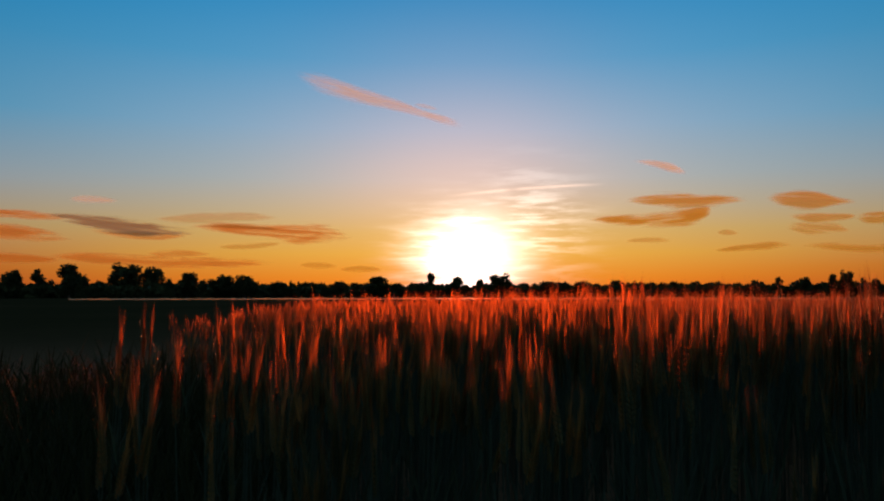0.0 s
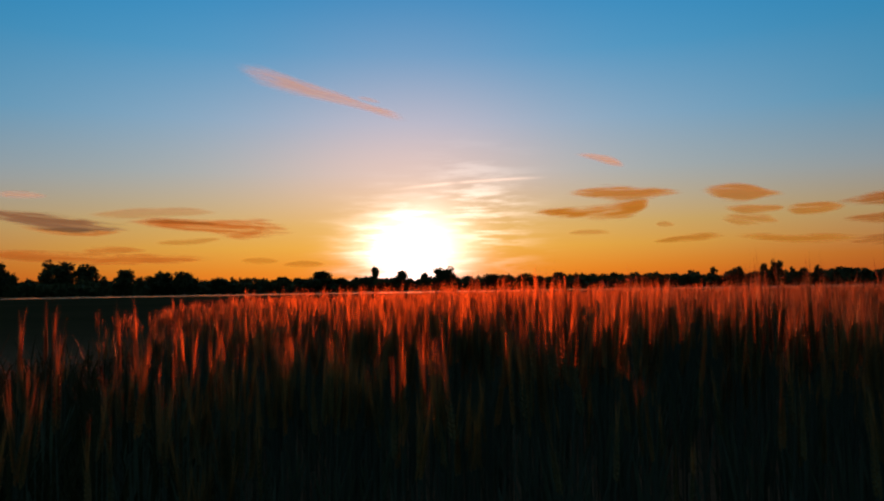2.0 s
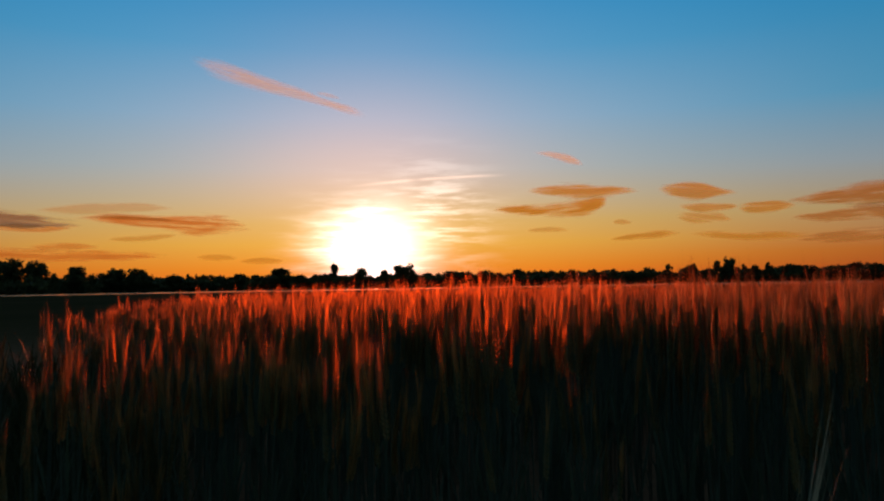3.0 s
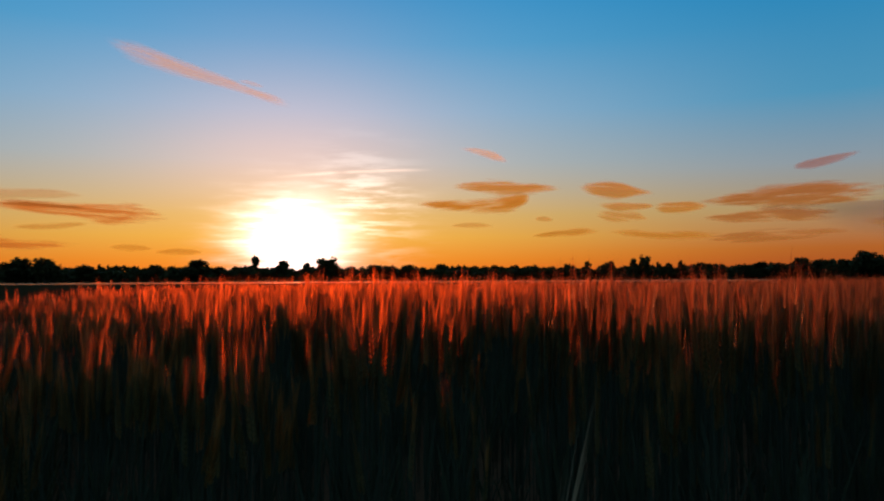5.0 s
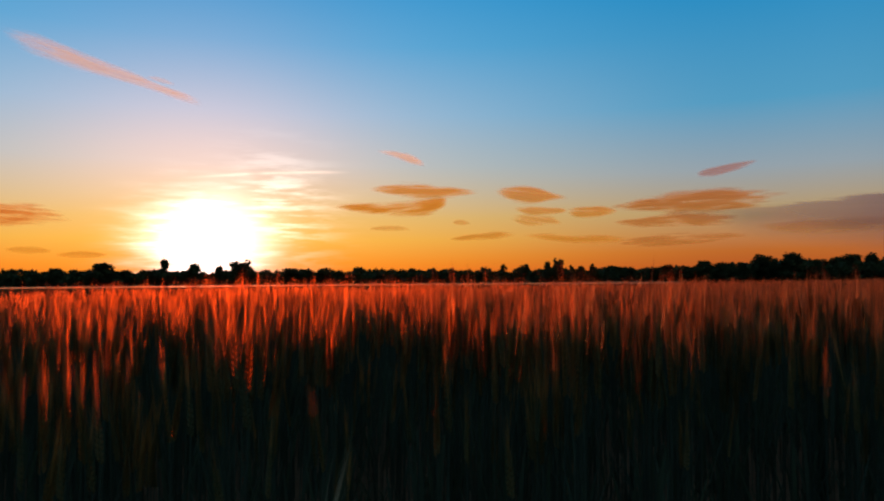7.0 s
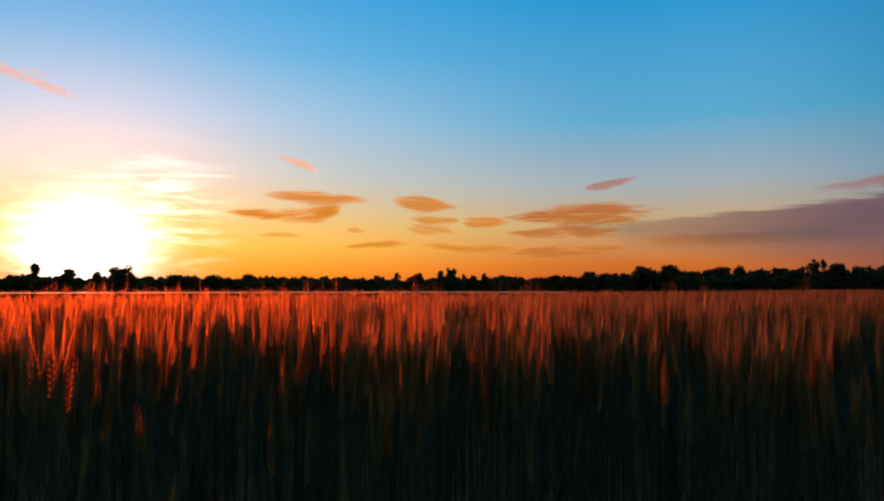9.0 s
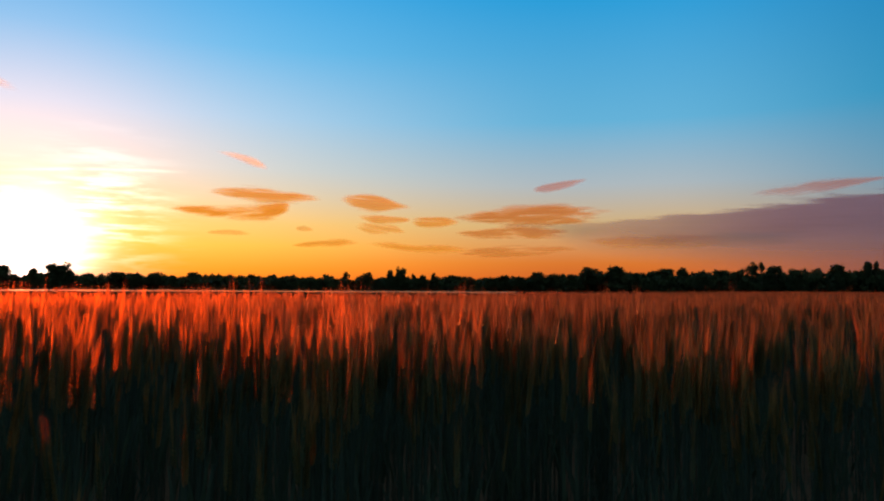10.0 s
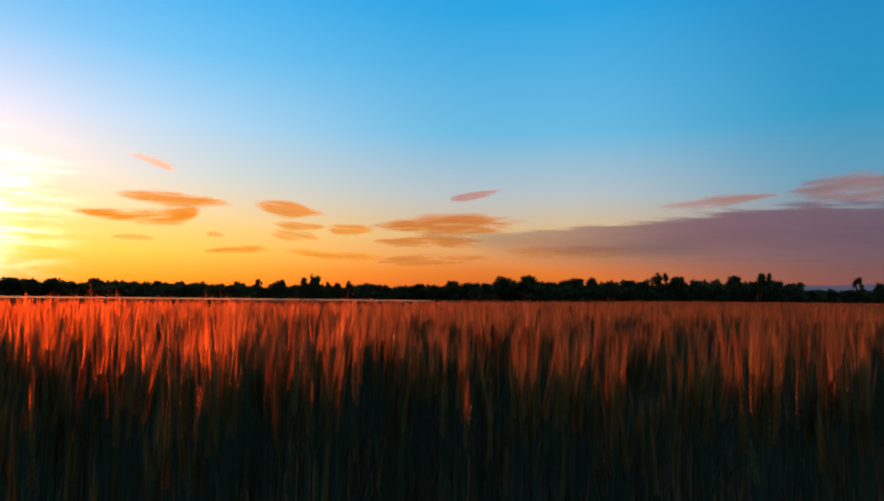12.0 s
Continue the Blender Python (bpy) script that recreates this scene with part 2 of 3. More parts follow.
def make_cloud(name, colour, share, soft, loose_by=1.0, tapering=False):
    """Vapour: thins out towards its ragged edge; sunlight goes through it. u runs along the cloud, v across."""
    m, n = material(name)
    coord = n.add("ShaderNodeTexCoord")
    info = n.add("ShaderNodeObjectInfo")
    uv = n.add("ShaderNodeSeparateXYZ")
    n.put(uv.inputs[0], coord.outputs["UV"])
    spread = n.add("ShaderNodeCombineXYZ")
    for s in spread.inputs:
        n.put(s, info.outputs["Random"])
    shift = n.vmath("MULTIPLY", spread.outputs[0], (7000.0, 3000.0, 5000.0))
    place = n.vmath("ADD", coord.outputs["Object"], shift)
    broad = n.noise(n.vmath("MULTIPLY", place, (0.0035, 0.001, 0.02)), 1.0, 3.0, 0.5)
    streak = n.noise(n.vmath("MULTIPLY", place, (0.0045, 0.002, 0.065)), 1.0, 4.0, 0.55)
    rise = n.math("MULTIPLY_ADD", uv.outputs[1], 2.0, -1.0)
    ends = n.math("MULTIPLY", n.math("MULTIPLY", uv.outputs[0], n.math("SUBTRACT", 1.0, uv.outputs[0])), 4.8, clamp=True)
    body = n.math("MULTIPLY", n.math("POWER", n.math("SUBTRACT", 1.0, n.math("MULTIPLY", rise, rise)), 1.3), n.math("POWER", ends, 0.8))
    loose = n.math("ADD", n.math("MULTIPLY", n.math("SUBTRACT", broad, 0.5), 2.3 * loose_by), n.math("MULTIPLY", n.math("SUBTRACT", streak, 0.5), 2.9 * loose_by))
    thick = n.math("MULTIPLY", n.step(n.math("ADD", body, loose), 0.08, soft), n.step(body, 0.0, 0.2 if tapering else 0.7))
    density = n.add("ShaderNodeSeparateColor")
    n.put(density.inputs[0], info.outputs["Color"])
    alpha = n.math("MULTIPLY", thick, density.outputs[0])
    if tapering:
        # a sharp upper rim; the base melts into the haze
        alpha = n.math("MULTIPLY", alpha, n.step(uv.outputs[0], 0.05, 0.5, 0.15, 1.0))
        alpha = n.math("MULTIPLY", alpha, n.step(rise, -0.85, 0.5, 0.0, 1.0))
    d, t = n.add("ShaderNodeBsdfDiffuse"), n.add("ShaderNodeBsdfTranslucent")
    # thicker vapour is coloured darker, standing in for the light lost inside it
    tone = n.mix(n.step(n.math("ADD", body, loose), 0.2, 1.3), (*(min(0.95, 1.1 * c) for c in colour), 1), (*(0.85 * c for c in colour), 1))
    n.put(d.inputs[0], tone), n.put(t.inputs[0], tone)
    lit = n.add("ShaderNodeMixShader")
    n.put(lit.inputs[0], share), n.put(lit.inputs[1], d.outputs[0]), n.put(lit.inputs[2], t.outputs[0])
    clear, out = n.add("ShaderNodeBsdfTransparent"), n.add("ShaderNodeMixShader")
    n.put(out.inputs[0], alpha), n.put(out.inputs[1], clear.outputs[0]), n.put(out.inputs[2], lit.outputs[0])
    finish(n, out.outputs[0])
    return m


BARK, SOIL, WATER, HILL = make_bark(), make_soil(), make_water(), make_hill()
CLOUDS = {
    "thin": (make_cloud("thin_cloud", (0.50, 1.0, 0.86), 0.8, 1.5, 0.36), "thin rosy cloud streak high in the evening sky"),
    "rose": (make_cloud("rose_cloud", (0.30, 0.46, 0.48), 0.7, 1.1, 0.6), "rose-mauve cloud streak above the cloud bank"),
    "warm": (make_cloud("flat_cloud", (0.38, 0.50, 0.05), 0.8, 0.95, 0.55), "flat orange-brown cloud bar low over the horizon"),
    "ember": (make_cloud("ember_cloud", (0.42, 0.40, 0.07), 0.8, 1.0, 0.75), "thin ember-red cloud streak low over the trees"),
    "brown": (make_cloud("brown_cloud", (0.32, 0.38, 0.08), 0.8, 1.05, 1.0), "soft brown-gold cloud bar beside the cloud bank"),
    "dense": (make_cloud("grey_cloud", (0.23, 0.40, 0.26), 0.75, 0.9, 0.7), "long grey-brown cloud low in the evening sky"),
    "mauve": (make_cloud("mauve_cloud", (0.16, 0.27, 0.43), 0.6, 0.36, 0.22, True), "broad mauve cloud bank over the tree line"),
}


# ---- mesh helpers ----
def mesh_of(name, verts, faces, *mats):
    me = bpy.data.meshes.new(name)
    me.from_pydata([tuple(v) for v in verts], [], faces)
    for m in mats:
        me.materials.append(m)
    me.update()
    return me


def part(name, mesh, parent, label=""):
    ob = new(name, mesh)
    ob.parent = parent
    return tagged(ob, label)


def tube(points, radii, sides):
    """Rings round a line of points, as vertices and faces."""
    verts, faces = [], []
    for k, (p, r) in enumerate(zip(points, radii)):
        a, b = Vector(points[max(k - 1, 0)]), Vector(points[min(k + 1, len(points) - 1)])
        axis = (b - a).normalized()
        u = axis.orthogonal().normalized()
        v = axis.cross(u)
        for s in range(sides):
            w = math.tau * s / sides
            verts.append(Vector(p) + (u * math.cos(w) + v * math.sin(w)) * r)
    for k in range(len(points) - 1):
        for s in range(sides):
            q = (s + 1) % sides
            faces.append((k * sides + s, k * sides + q, (k + 1) * sides + q, (k + 1) * sides + s))
    return verts, faces


def merged(pieces):
    verts, faces = [], []
    for v, f in pieces:
        o = len(verts)
        verts += list(v)
        faces += [tuple(i + o for i in q) for q in f]
    return verts, faces


# ---- ground, water and hills ----
def make_ground():
    rings = [0.0, 0.6, 1.2, 2, 3, 4.5, 7, 11, 18, 30, 50, 90, 160, 280, 500, 900, 1700, 3000, 4900]
    verts, faces, seg = [(0, 0, 0)], [], 72
    for r in rings[1:]:
        for s in range(seg):
            w = math.tau * s / seg
            x, y = r * math.cos(w), r * math.sin(w)
            lift = 0.03 * noise.noise((x * 0.9, y * 0.9, 0)) if r < 20 else 0.0
            verts.append((x, y, lift))
    for s in range(seg):
        faces.append((0, 1 + s, 1 + (s + 1) % seg))
    for k in range(len(rings) - 2):
        a, b = 1 + k * seg, 1 + (k + 1) * seg
        for s in range(seg):
            q = (s + 1) % seg
            faces.append((a + s, b + s, b + q, a + q))
    tagged(new("ground", mesh_of("ground", verts, faces, SOIL)), "dark level farmland under a wheat field at dusk", "ground", kind="structure")


def make_pond():
    verts, faces, count = [], [], 60
    for k in range(count + 1):
        az = 27 - 65 * k / count
        for r in (255 + 12 * noise.noise((k * 0.3, 1, 0)), 400, 455 + 6 * noise.noise((k * 0.3, 7, 0))):
            p = heading(az, 0) * r
            verts.append((p.x, p.y, 0.02))
    for k in range(count):
        for j in (0, 1):
            a = 3 * k + j
            faces.append((a, a + 3, a + 4, a + 1))
    tagged(new("water", mesh_of("water", verts, faces, WATER)), "narrow shining strip of still water before the trees", "water", kind="structure")


def make_hills():
    verts, faces, count = [], [], 50
    for k in range(count + 1):
        az = -56 - 40 * k / count
        rise = 50 + 50 * min(1.0, k / 10) + 14 * noise.noise((k * 0.13, 3, 0))
        for r, h in ((3900, -1), (4200, rise * 0.6), (4500, rise), (4800, -1)):
            p = heading(az, 0) * r
            verts.append((p.x, p.y, h))
    for k in range(count):
        for j in range(3):
            a = 4 * k + j
            faces.append((a, a + 4, a + 5, a + 1))
    ob = tagged(new("distant_hill", mesh_of("distant_hill", verts, faces, HILL)), "low wooded hill on the horizon, its blue haze painted on", "hill", kind="structure")
    for p in ob.data.polygons:
        p.use_smooth = True


make_ground(), make_pond(), make_hills()


# ---- trees along the far edge ----
def leaf_clumps(blobs, count, size, rng):
    """Many small leaf sprays on and in the blobs (centre, radii)."""
    verts, faces = [], []
    for (cx, cy, cz), (rx, ry, rz) in blobs:
        for _ in range(count):
            d = Vector((rng.gauss(0, 1), rng.gauss(0, 1), rng.gauss(0, 1))).normalized()
            k = rng.uniform(0.2, 1.03)
            c = Vector((cx + d.x * rx * k, cy + d.y * ry * k, cz + d.z * rz * k))
            u = Vector((rng.gauss(0, 1), rng.gauss(0, 1), rng.gauss(0, 1.2))).normalized()
            v = u.orthogonal().normalized()
            v = v * math.cos(k * 9) + u.cross(v) * math.sin(k * 9)
            s = size * rng.uniform(0.55, 1.3)
            o = len(verts)
            verts += [c - u * s, c - v * s * 0.45 + d * s * 0.2, c + u * s, c + v * s * 0.45 + d * s * 0.2]
            faces += [(o, o + 1, o + 2), (o, o + 2, o + 3)]
    return verts, faces


def tree_model(kind, seed):
    """A tree 12 m high and 8 m wide, at the origin."""
    rng = random.Random(seed)
    blobs, limbs = [], []
    low, lean = {"round": (0.16, 0.0), "dense": (0.04, 0.0), "bush": (0.0, 0.0), "poplar": (0.05, 0.0), "slim": (0.15, 0.0), "gappy": (0.2, 0.1)}[kind]
    number = {"round": 46, "dense": 46, "bush": 34, "poplar": 28, "slim": 40, "gappy": 26}[kind]
    for k in range(number):
        q = rng.random()
        z = low + (0.93 - low) * q
        if kind == "poplar":
            wide = 3.6 * math.sin(math.pi * min(1, 0.15 + 0.85 * q)) ** 0.6
        elif kind == "slim":
            wide = 2.0 if q < 0.2 else 0.7
            if q > 0.62:
                wide = 2.0 * max(0.02, 1 - ((q - 0.81) / 0.2) ** 2) ** 0.5
        elif kind in ("dense", "bush"):
            wide = 4.0 * (1 - q ** 1.5) ** 0.7
        else:
            wide = 4.0 * max(0.08, 1 - ((q - 0.5) / 0.54) ** 2) ** 0.5
        a, r = rng.uniform(0, math.tau), wide * rng.uniform(0.25, 0.9) * rng.choice((0.7, 1, 1))
        size = rng.uniform(0.75, 1.5) * {"slim": 0.6, "gappy": 0.8, "poplar": 0.8}.get(kind, 1.0)
        c = (r * math.cos(a) + lean * 6 * q, r * math.sin(a), 12 * z)
        blobs.append((c, (size, size, size * rng.uniform(1.2, 1.95))))
        if k % 3 == 0 and z > 0.3:
            s = rng.uniform(0.15, 0.5) * 12 * z
            mid = Vector((c[0] * 0.35, c[1] * 0.35, (s + 12 * z) / 2))
            limbs.append(tube([(0, 0, s), mid, c], [0.14, 0.09, 0.03], 5))
    top = 0.62 if kind == "bush" else 0.92
    trunk = tube([(0, 0, -0.3), (0.05, 0.02, 2.5), (-0.08, 0.1, 6), (0.04, 0, 12 * top)], [0.34, 0.26, 0.18, 0.04], 8)
    crown = leaf_clumps(blobs, 85 if kind != "gappy" else 55, 0.56, rng)
    tree = new("bush" if kind == "bush" else "tree")
    part("trunk", mesh_of("trunk", *merged([trunk] + limbs), BARK), tree)
    part("crown", mesh_of("crown", *crown, FOLIAGE), tree)
    words = {"round": "broadleaf tree with a rounded dark crown in the far tree line",
             "dense": "dense low-branched tree dark against the evening sky",
             "bush": "dark leafy bush at the foot of the far tree line",
             "poplar": "narrow upright tree rising from the far tree line",
             "slim": "slender tree with a bare stem and tufted top",
             "gappy": "open-crowned tree with gaps between its limbs"}[kind]
    return tagged(tree, words, "bush" if kind == "bush" else "tree", "far tree line")


MODELS, USED = {}, {}


def plant_tree(kind, az, away, height, width):
    turn = USED.get(kind, 0)
    USED[kind] = turn + 1
    which = (kind, turn % 3)
    p = heading(az, 0) * away
    m = Matrix.LocRotScale((p.x, p.y, 0), Euler((0, 0, turn * 1.7)), (width / 5.4, width / 5.4, height / 12.3))
    if which not in MODELS:
        MODELS[which] = tree_model(kind, 11 * len(MODELS) + 5)
        MODELS[which].matrix_basis = m
    else:
        source = MODELS[which]
        old = source.matrix_basis.copy()
        source.scale = (1, 1, 1)
        copy_thing(source, m)
        source.matrix_basis = old


plant_tree("round", 30.46, 518, 16.9, 10.1)
plant_tree("poplar", 28.93, 527, 18.9, 10.6)
plant_tree("round", 26.97, 502, 20.4, 13.9)
plant_tree("bush", 26.06, 488, 13.2, 7.6)
plant_tree("round", 23.46, 539, 22.7, 17.5)
plant_tree("round", 21.64, 539, 20.7, 13.7)
plant_tree("bush", 20.47, 478, 11.0, 7.1)
plant_tree("round", 19.19, 497, 15.8, 11.6)
plant_tree("bush", 18.11, 476, 11.1, 8.3)
plant_tree("round", 16.71, 511, 14.9, 14.5)
plant_tree("round", 15.07, 487, 14.3, 12.6)
plant_tree("dense", 12.56, 512, 10.5, 21.1)
plant_tree("poplar", 11.68, 524, 12.3, 4.6)
plant_tree("poplar", 11.08, 502, 11.5, 3.7)
plant_tree("poplar", 10.44, 526, 11.2, 3.9)
plant_tree("bush", 9.15, 490, 8.3, 8.1)
plant_tree("round", 8.08, 486, 10.5, 9.6)
plant_tree("round", 6.34, 519, 9.5, 9.5)
plant_tree("dense", 4.94, 501, 14.2, 19.9)
plant_tree("dense", 3.49, 510, 9.8, 12.5)
plant_tree("round", 1.73, 502, 9.7, 8.5)
plant_tree("slim", 0.84, 527, 19.0, 8.1)
plant_tree("round", -1.15, 511, 14.1, 9.5)
plant_tree("dense", -3.00, 494, 12.1, 9.1)
plant_tree("round", -4.58, 518, 16.2, 13.5)
plant_tree("round", -6.42, 532, 10.4, 8.9)
plant_tree("round", -8.37, 503, 10.6, 13.7)
plant_tree("round", -9.54, 498, 10.1, 9.0)
plant_tree("round", -10.74, 508, 11.0, 10.6)
plant_tree("bush", -12.01, 498, 8.5, 9.6)
plant_tree("round", -13.48, 544, 12.0, 9.5)
plant_tree("bush", -14.93, 492, 7.2, 10.6)
plant_tree("bush", -16.36, 498, 6.5, 10.6)
plant_tree("bush", -18.37, 496, 6.0, 10.3)
plant_tree("round", -19.56, 508, 8.6, 7.6)
plant_tree("dense", -20.72, 491, 7.6, 7.9)
plant_tree("dense", -22.44, 524, 7.6, 20.7)
plant_tree("poplar", -24.69, 518, 13.6, 5.9)
plant_tree("round", -26.30, 507, 12.4, 7.5)
plant_tree("bush", -27.17, 481, 8.1, 8.8)
plant_tree("round", -28.16, 509, 14.0, 5.5)
plant_tree("round", -28.92, 513, 16.0, 6.7)
plant_tree("poplar", -29.91, 501, 12.2, 5.2)
plant_tree("round", -30.63, 503, 10.8, 5.2)
plant_tree("poplar", -31.56, 512, 13.0, 6.2)
plant_tree("bush", -32.66, 497, 9.3, 8.3)
plant_tree("round", -33.32, 520, 10.2, 8.7)
plant_tree("bush", -34.41, 482, 8.9, 8.9)
plant_tree("round", -35.95, 502, 9.4, 7.7)
plant_tree("dense", -37.05, 512, 10.8, 15.8)
plant_tree("round", -38.25, 497, 9.9, 10.0)
plant_tree("round", -39.48, 497, 12.7, 10.7)
plant_tree("round", -40.72, 516, 12.1, 10.3)
plant_tree("dense", -42.22, 490, 11.3, 11.3)
plant_tree("round", -43.66, 514, 16.6, 14.2)
plant_tree("round", -45.41, 507, 16.9, 14.7)
plant_tree("round", -47.15, 527, 12.8, 10.3)
plant_tree("round", -48.36, 530, 14.6, 10.3)
plant_tree("round", -49.34, 526, 15.7, 13.3)
plant_tree("dense", -50.36, 526, 15.8, 13.2)
plant_tree("round", -51.84, 507, 13.8, 8.9)
plant_tree("round", -52.88, 525, 13.5, 9.9)
plant_tree("poplar", -54.12, 505, 14.2, 8.0)
plant_tree("gappy", -55.03, 519, 19.6, 9.6)
plant_tree("poplar", -55.76, 505, 20.2, 6.4)
plant_tree("round", -56.76, 512, 16.7, 11.4)
plant_tree("round", -57.95, 489, 14.2, 8.7)
plant_tree("poplar", -58.54, 500, 15.6, 4.8)
plant_tree("round", -59.24, 543, 16.1, 8.1)
plant_tree("round", -60.59, 499, 17.0, 10.6)
plant_tree("poplar", -61.60, 526, 14.9, 4.8)
plant_tree("slim", -62.35, 524, 20.6, 7.4)
plant_tree("poplar", -62.86, 528, 20.9, 6.2)
plant_tree("dense", -63.53, 514, 13.9, 8.5)
plant_tree("bush", -64.53, 490, 10.5, 9.2)
plant_tree("bush", -65.60, 477, 8.4, 8.8)
plant_tree("bush", -66.81, 477, 8.0, 9.7)
plant_tree("gappy", -68.5, 497, 16.6, 6.6)
plant_tree("bush", -69.67, 479, 12.3, 9.2)


def make_woods():
    """The unbroken thicket behind and between the single trees."""
    rng = random.Random(77)
    blobs = []
    for k in range(5200):
        az = 33 - 108 * k / 5200 + rng.uniform(-0.3, 0.3)
        tall = 10.2 + 1.6 * noise.noise((az * 0.35, 0, 0)) + 1.4 * noise.noise((az * 1.7, 4, 0))
        tall += 4.2 * max(0.0, min(1.0, (-38 - az) / 8))
        if az < -65:
            tall *= 0.62
        p = heading(az, 0) * rng.uniform(520, 560)
        z = (rng.random() if k % 2 else 0.35 * rng.random()) * tall
        blobs.append(((p.x, p.y, max(0.6, z - 1.2)), (2.6, 2.6, 1.7)))
    # undergrowth that closes the foot of the thicket
    for k in range(2400):
        az = 33 - 108 * k / 2400
        p = heading(az, 0) * rng.uniform(512, 520)
        blobs.append(((p.x, p.y, rng.uniform(1.0, 6.5 + 3.0 * max(0.0, min(1.0, (-38 - az) / 8)) * (az > -65))), (2.6, 2.6, 1.7)))
    tagged(new("woods", mesh_of("woods", *leaf_clumps(blobs, 30, 1.75, rng), FOLIAGE)),
           "dark unbroken thicket along the far field edge", "woods", kind="stuff")


make_woods()


# ---- clouds ----
def place_cloud(kind, density, *stations):
    """A bowed bank of vapour along a line of stations (azimuth, elevation, half height, all in degrees)."""
    mat, words = CLOUDS[kind]
    away, fine, across = {"thin": 4500.0, "mauve": 4000.0}.get(kind, 4200.0), 8, 8
    mid, lead, tail = stations[len(stations) // 2], max(stations), min(stations)
    slant = -math.degrees(math.atan2(tail[1] - lead[1], lead[0] - tail[0]))
    base = Matrix.Translation(heading(mid[0], mid[1]) * away) @ pose(0, 0, 0, mid[1], slant, mid[0])
    back = base.inverted()
    line, n = [], len(stations)
    for k in range((n - 1) * fine + 1):
        i, q = min(k // fine, n - 2), k / fine - min(k // fine, n - 2)
        p = [Vector(stations[max(0, min(n - 1, i + j))]) for j in (-1, 0, 1, 2)]
        line.append(0.5 * (2 * p[1] + (p[2] - p[0]) * q + (2 * p[0] - 5 * p[1] + 4 * p[2] - p[3]) * q * q
                           + (3 * p[1] - p[0] - 3 * p[2] + p[3]) * q ** 3))
    verts, faces, coords = [], [], []
    for k, (az, el, half) in enumerate(line):
        a, b = line[max(0, k - 1)], line[min(len(line) - 1, k + 1)]
        run = Vector((a[0] - b[0], b[1] - a[1])).normalized()
        out = Vector((-run.y, run.x))
        for j in range(across + 1):
            v = 2 * j / across - 1
            reach = max(half, 0.05) * 2.0 * v
            dome = away - radians(max(half, 0.05)) * away * 0.5 * (1 - v * v)
            verts.append(back @ (heading(az - out.x * reach, el + out.y * reach) * dome))
            coords.append((k / (len(line) - 1), j / across))
    for k in range(len(line) - 1):
        for j in range(across):
            o = k * (across + 1) + j
            faces.append((o, o + 1, o + across + 2, o + across + 1))
    me = mesh_of("cloud", verts, faces, mat)
    layer = me.uv_layers.new(name="along")
    for loop in me.loops:
        layer.data[loop.index].uv = coords[loop.vertex_index]
    for p in me.polygons:
        p.use_smooth = True
    ob = new("cloud_bank" if kind == "mauve" else "cloud", me)
    ob.matrix_world = base
    ob.color = (density, density, density, 1)
    tagged(ob, words, "cloud", "evening clouds")


place_cloud("thin", .9, (11.8, 16.95, 0.20), (9.8, 16.35, 0.52), (6.87, 15.56, 0.45), (3.75, 14.88, 0.33), (1.06, 14.05, 0.21), (-0.6, 13.58, 0.26), (-2.0, 13.10, 0.12))
place_cloud("thin", 1.0, (-14.6, 10.25, 0.07), (-16.33, 9.97, 0.18), (-17.55, 9.6, 0.24), (-18.7, 9.1, 0.08))
place_cloud("thin", .95, (27.27, 6.84, 0.10), (25.67, 6.90, 0.22), (23.94, 6.87, 0.08))
place_cloud("warm", .9, (-22.98, 6.98, 0.10), (-21.26, 6.99, 0.25), (-19.50, 6.99, 0.37), (-17.50, 7.20, 0.46), (-15.46, 7.27, 0.25), (-13.79, 7.20, 0.09))
place_cloud("warm", .95, (-20.35, 6.58, 0.14), (-19.80, 6.31, 0.37), (-18.48, 5.90, 0.48), (-15.84, 5.69, 0.36), (-13.35, 5.80, 0.26), (-11.23, 5.98, 0.09))
place_cloud("warm", .85, (-23.81, 7.06, 0.16), (-25.38, 6.85, 0.40), (-26.99, 6.70, 0.44), (-28.39, 6.58, 0.22), (-29.91, 6.38, 0.10))
place_cloud("warm", .75, (-25.35, 5.73, 0.10), (-26.96, 5.50, 0.24), (-28.70, 5.45, 0.19), (-29.71, 5.47, 0.10))
place_cloud("warm", .8, (-29.38, 5.41, 0.10), (-30.54, 5.31, 0.29), (-32.00, 5.30, 0.30), (-33.58, 5.31, 0.11))
place_cloud("warm", .6, (-25.15, 5.06, 0.12), (-26.58, 4.72, 0.32), (-28.33, 4.69, 0.27), (-29.34, 4.33, 0.12))
place_cloud("warm", .7, (-20.40, 3.34, 0.06), (-22.13, 3.46, 0.18), (-24.01, 3.58, 0.22), (-25.84, 3.64, 0.10))
place_cloud("warm", .7, (-26.01, 3.59, 0.08), (-27.95, 3.49, 0.21), (-29.97, 3.19, 0.23), (-32.25, 3.15, 0.26), (-34.72, 3.20, 0.11))
place_cloud("warm", .5, (-20.70, 4.66, 0.06), (-21.39, 4.64, 0.16), (-22.23, 4.57, 0.06))
place_cloud("warm", .45, (-14.16, 4.19, 0.06), (-15.81, 4.25, 0.15), (-17.64, 4.16, 0.06))
place_cloud("dense", .95, (29.2, 5.75, 0.08), (27.24, 5.55, 0.24), (25.08, 5.25, 0.38), (22.85, 4.95, 0.42), (20.93, 4.83, 0.32), (18.2, 4.78, 0.07))
place_cloud("ember", .9, (33.17, 4.53, 0.22), (31.26, 4.43, 0.42), (29.27, 4.29, 0.35), (26.49, 4.12, 0.08))
